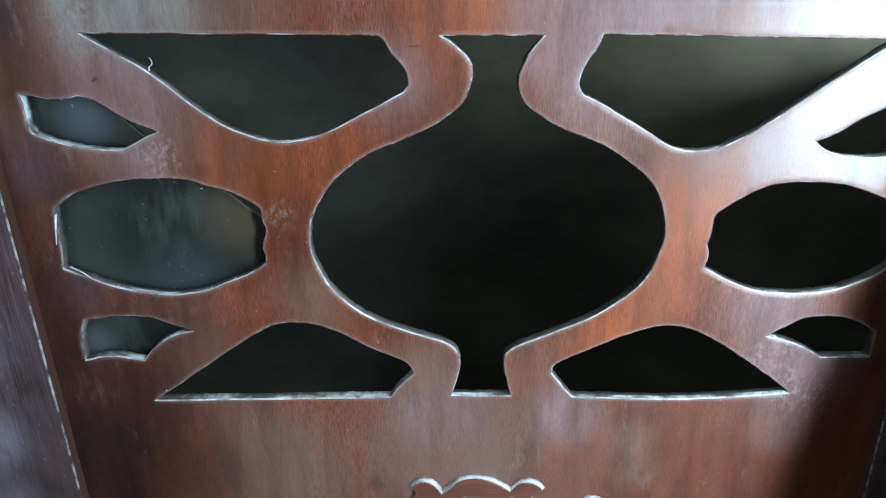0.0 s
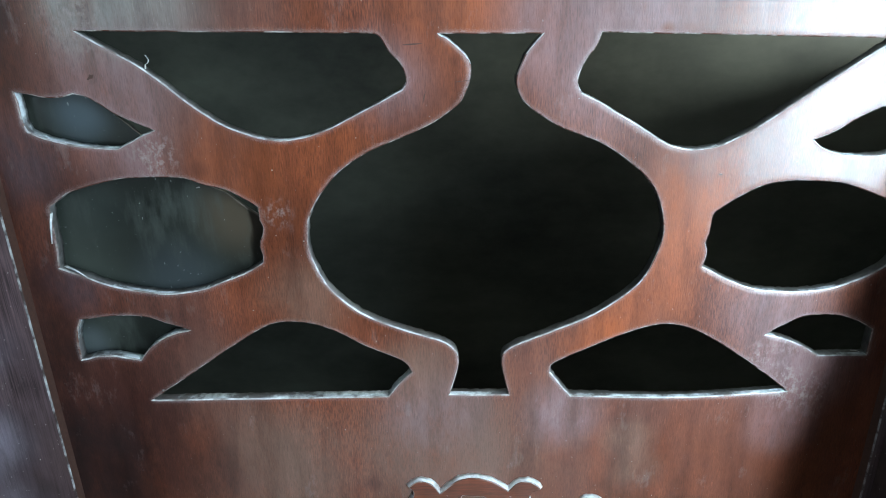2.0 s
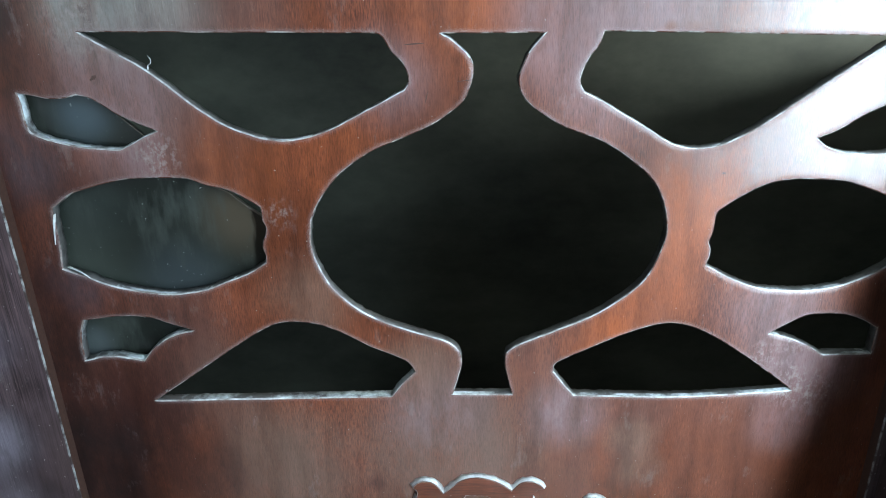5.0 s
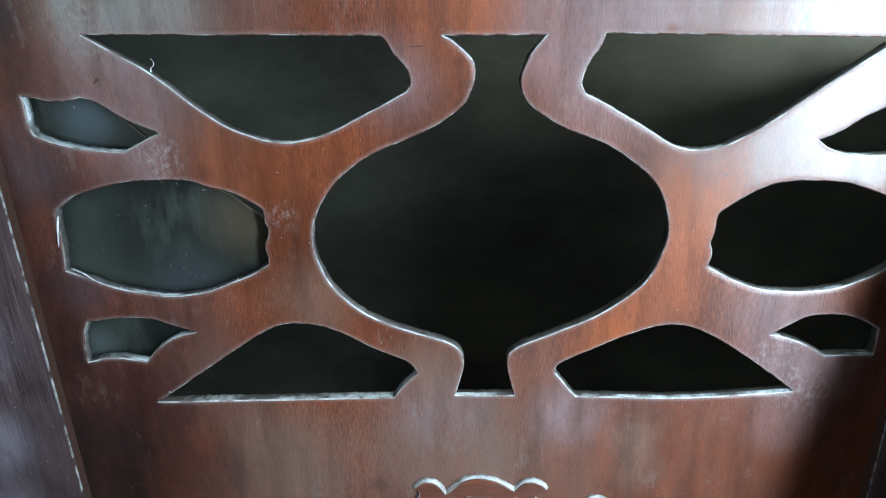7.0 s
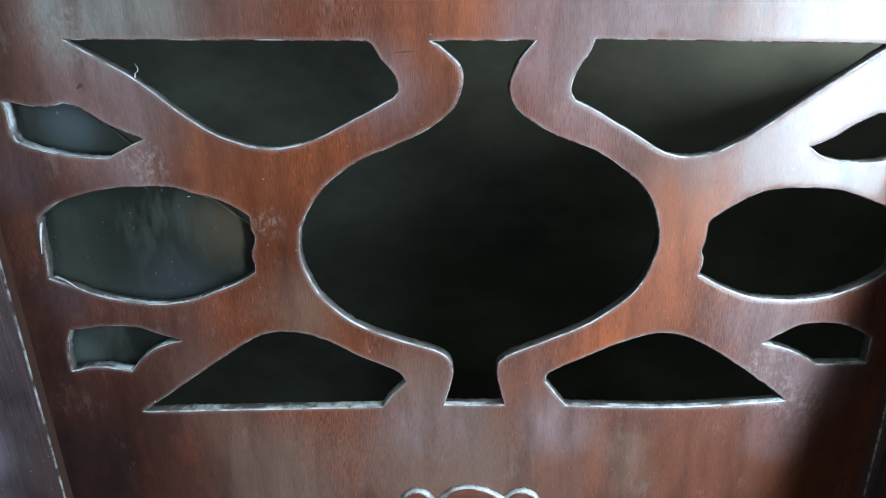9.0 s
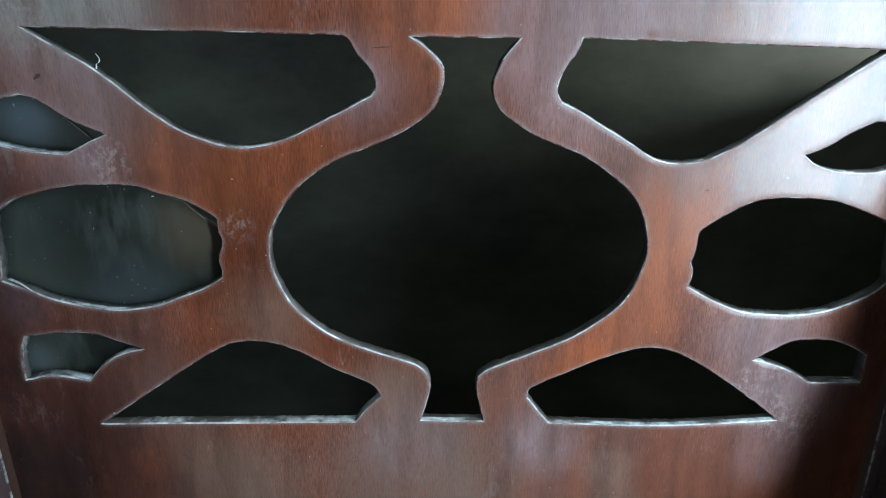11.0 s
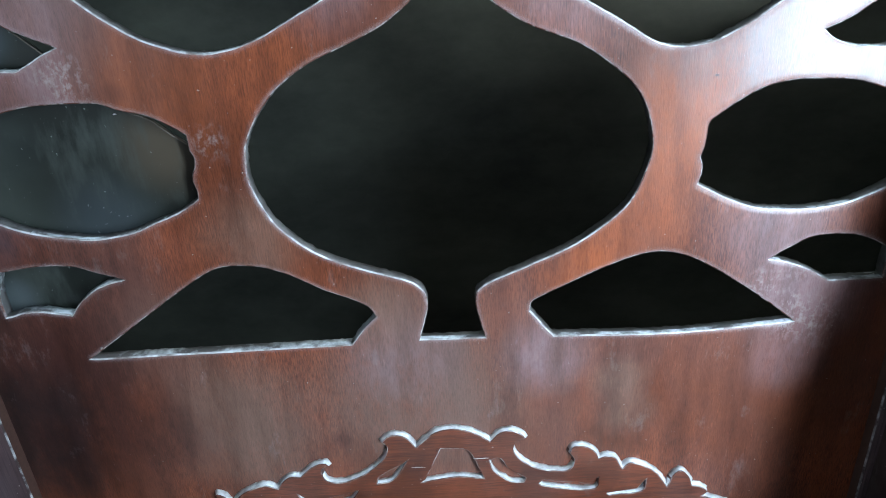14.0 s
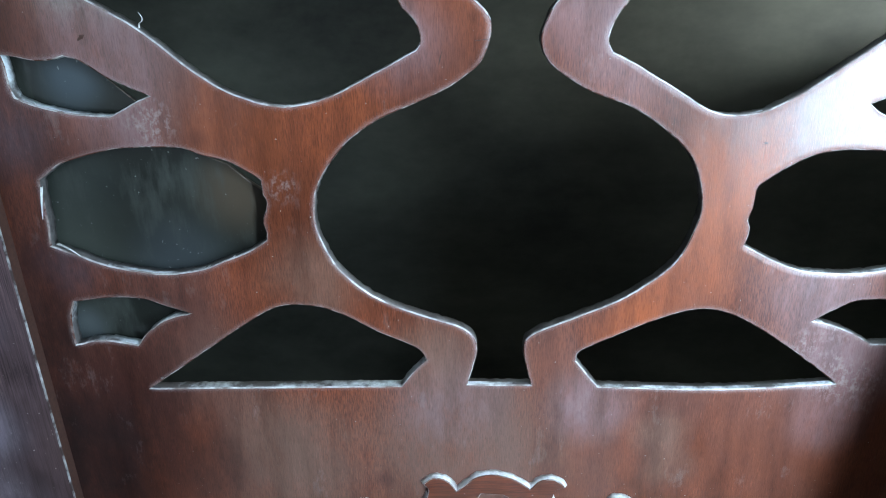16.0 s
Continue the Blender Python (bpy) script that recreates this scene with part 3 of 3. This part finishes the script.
# ---- small marks of wear ----
def gouge(x, z, long, high, turn, seed, face=0.0, mat=GOUGE_SHADE, label="dark scratch in the varnish"):
    """A short dark scratch or dent."""
    rnd = random.Random(seed)
    bm = bmesh.new()
    upper = [(-0.5 + i / 7, math.sin(math.pi * i / 7) * rnd.uniform(0.5, 1.0)) for i in range(8)]
    lower = [(u, -0.8 * w) for u, w in upper[-2:0:-1]]
    c, s = math.cos(turn), math.sin(turn)
    ring = [bm.verts.new((x + u * long * c - w * high / 2 * s, face - 0.00012, z + u * long * s + w * high / 2 * c)) for u, w in upper + lower]
    bm.faces.new(ring)
    made = bmesh.ops.extrude_face_region(bm, geom=bm.faces[:])
    bmesh.ops.translate(bm, vec=(0, 0.0003, 0), verts=[v for v in made["geom"] if isinstance(v, bmesh.types.BMVert)])
    bmesh.ops.recalc_face_normals(bm, faces=bm.faces)
    return part("gouge", bm, mat, chair, label)


for k, (x, z, long, high, turn) in enumerate(((-0.035, 0.967, 0.014, 0.0016, 0.05), (-0.002, 0.943, 0.011, 0.0007, 0.1), (-0.247, 0.950, 0.006, 0.0038, 0.6),
                                              (-0.028, 0.933, 0.010, 0.0012, 1.3), (0.176, 0.876, 0.003, 0.0028, 0.0))):
    gouge(x, z, long, high, turn, k)
gouge(-0.0235, 0.5855, 0.011, 0.0009, -0.05, 11, -PROUD, PALE, "pale knife line in the carving")
gouge(0.0255, 0.5910, 0.013, 0.0009, 0.0, 12, -PROUD, PALE, "pale knife line in the carving")
gouge(-0.008, 0.6010, 0.0022, 0.0024, 0.0, 13, -PROUD, GOUGE_SHADE, "small dark nail hole in the carving")


def fibre(points, thick):
    """A torn wood fibre as a thin tapered tube."""
    line = spline([(1000 * x, 1000 * z) for x, z in points], 0.6)
    bm, rings = bmesh.new(), []
    for i, p in enumerate(line):
        r = thick * (1 - 0.75 * i / len(line))
        rings.append([bm.verts.new((p.x / 1000 + r * math.cos(w), 0.0012 - 0.004 * i / len(line) + r * math.sin(w), p.y / 1000)) for w in (0, 1.57, 3.14, 4.71)])
    for r, q in zip(rings, rings[1:]):
        for i in range(4):
            bm.faces.new((r[i - 1], r[i], q[i], q[i - 1]))
    return part("splinter", bm, PALE, chair, "pale bit of torn wood")


fibre(((-0.2105, 0.9545), (-0.2095, 0.9575), (-0.2075, 0.9585), (-0.2065, 0.9610), (-0.2080, 0.9645)), 0.0006)
fibre(((-0.2405, 0.7065), (-0.2390, 0.7095), (-0.2375, 0.7100)), 0.0012)
fibre(((-0.2850, 0.9100), (-0.2846, 0.9115), (-0.2840, 0.9128)), 0.0007)
# the next two are pale chips on the left leaf opening's rim
fibre(((-0.2952, 0.8560), (-0.2966, 0.8459), (-0.2974, 0.8337)), 0.0012)
fibre(((-0.2935, 0.8150), (-0.2855, 0.8120), (-0.2774, 0.8072)), 0.0016)
fibre(((0.2950, 0.7335), (0.2978, 0.7344), (0.3000, 0.7340)), 0.0009)
fibre(((-0.1885, 0.8730), (-0.1870, 0.8740), (-0.1850, 0.8738)), 0.0008)


# ---- the cushion on the seat ----
def cushion(x0, x1, y0, y1, z0, z1):
    """A flat, slightly domed cloth cushion with soft edges and a piped seam."""
    bm = bmesh.new()
    n, m = 24, 20
    for side in (1, -1):
        grid = []
        for j in range(m + 1):
            row = []
            for i in range(n + 1):
                u, v = 2 * i / n - 1, 2 * j / m - 1
                puff = max(0.0, (1 - u ** 6) * (1 - v ** 6)) ** 0.5
                crease = 0.004 * noise.noise((u * 3, v * 3, 2.0)) * puff
                row.append(bm.verts.new(((x0 + x1) / 2 + u * (x1 - x0) / 2, (y0 + y1) / 2 + v * (y1 - y0) / 2, (z0 + z1) / 2 + side * puff * (z1 - z0) / 2 + crease)))
            grid.append(row)
        for j in range(m):
            for i in range(n):
                quad = (grid[j][i], grid[j][i + 1], grid[j + 1][i + 1], grid[j + 1][i])
                bm.faces.new(quad if side > 0 else quad[::-1]).smooth = True
    bmesh.ops.remove_doubles(bm, verts=bm.verts, dist=0.0005)
    return bm


# unseen; its pale cloth is added to reflect in the lower panel
tagged(part("seat_cushion", cushion(-0.31, 0.20, -0.47, -0.05, 0.4245, 0.50), CLOTH), "pale cream cloth cushion, unseen, added to reflect in the panel", "cushion")
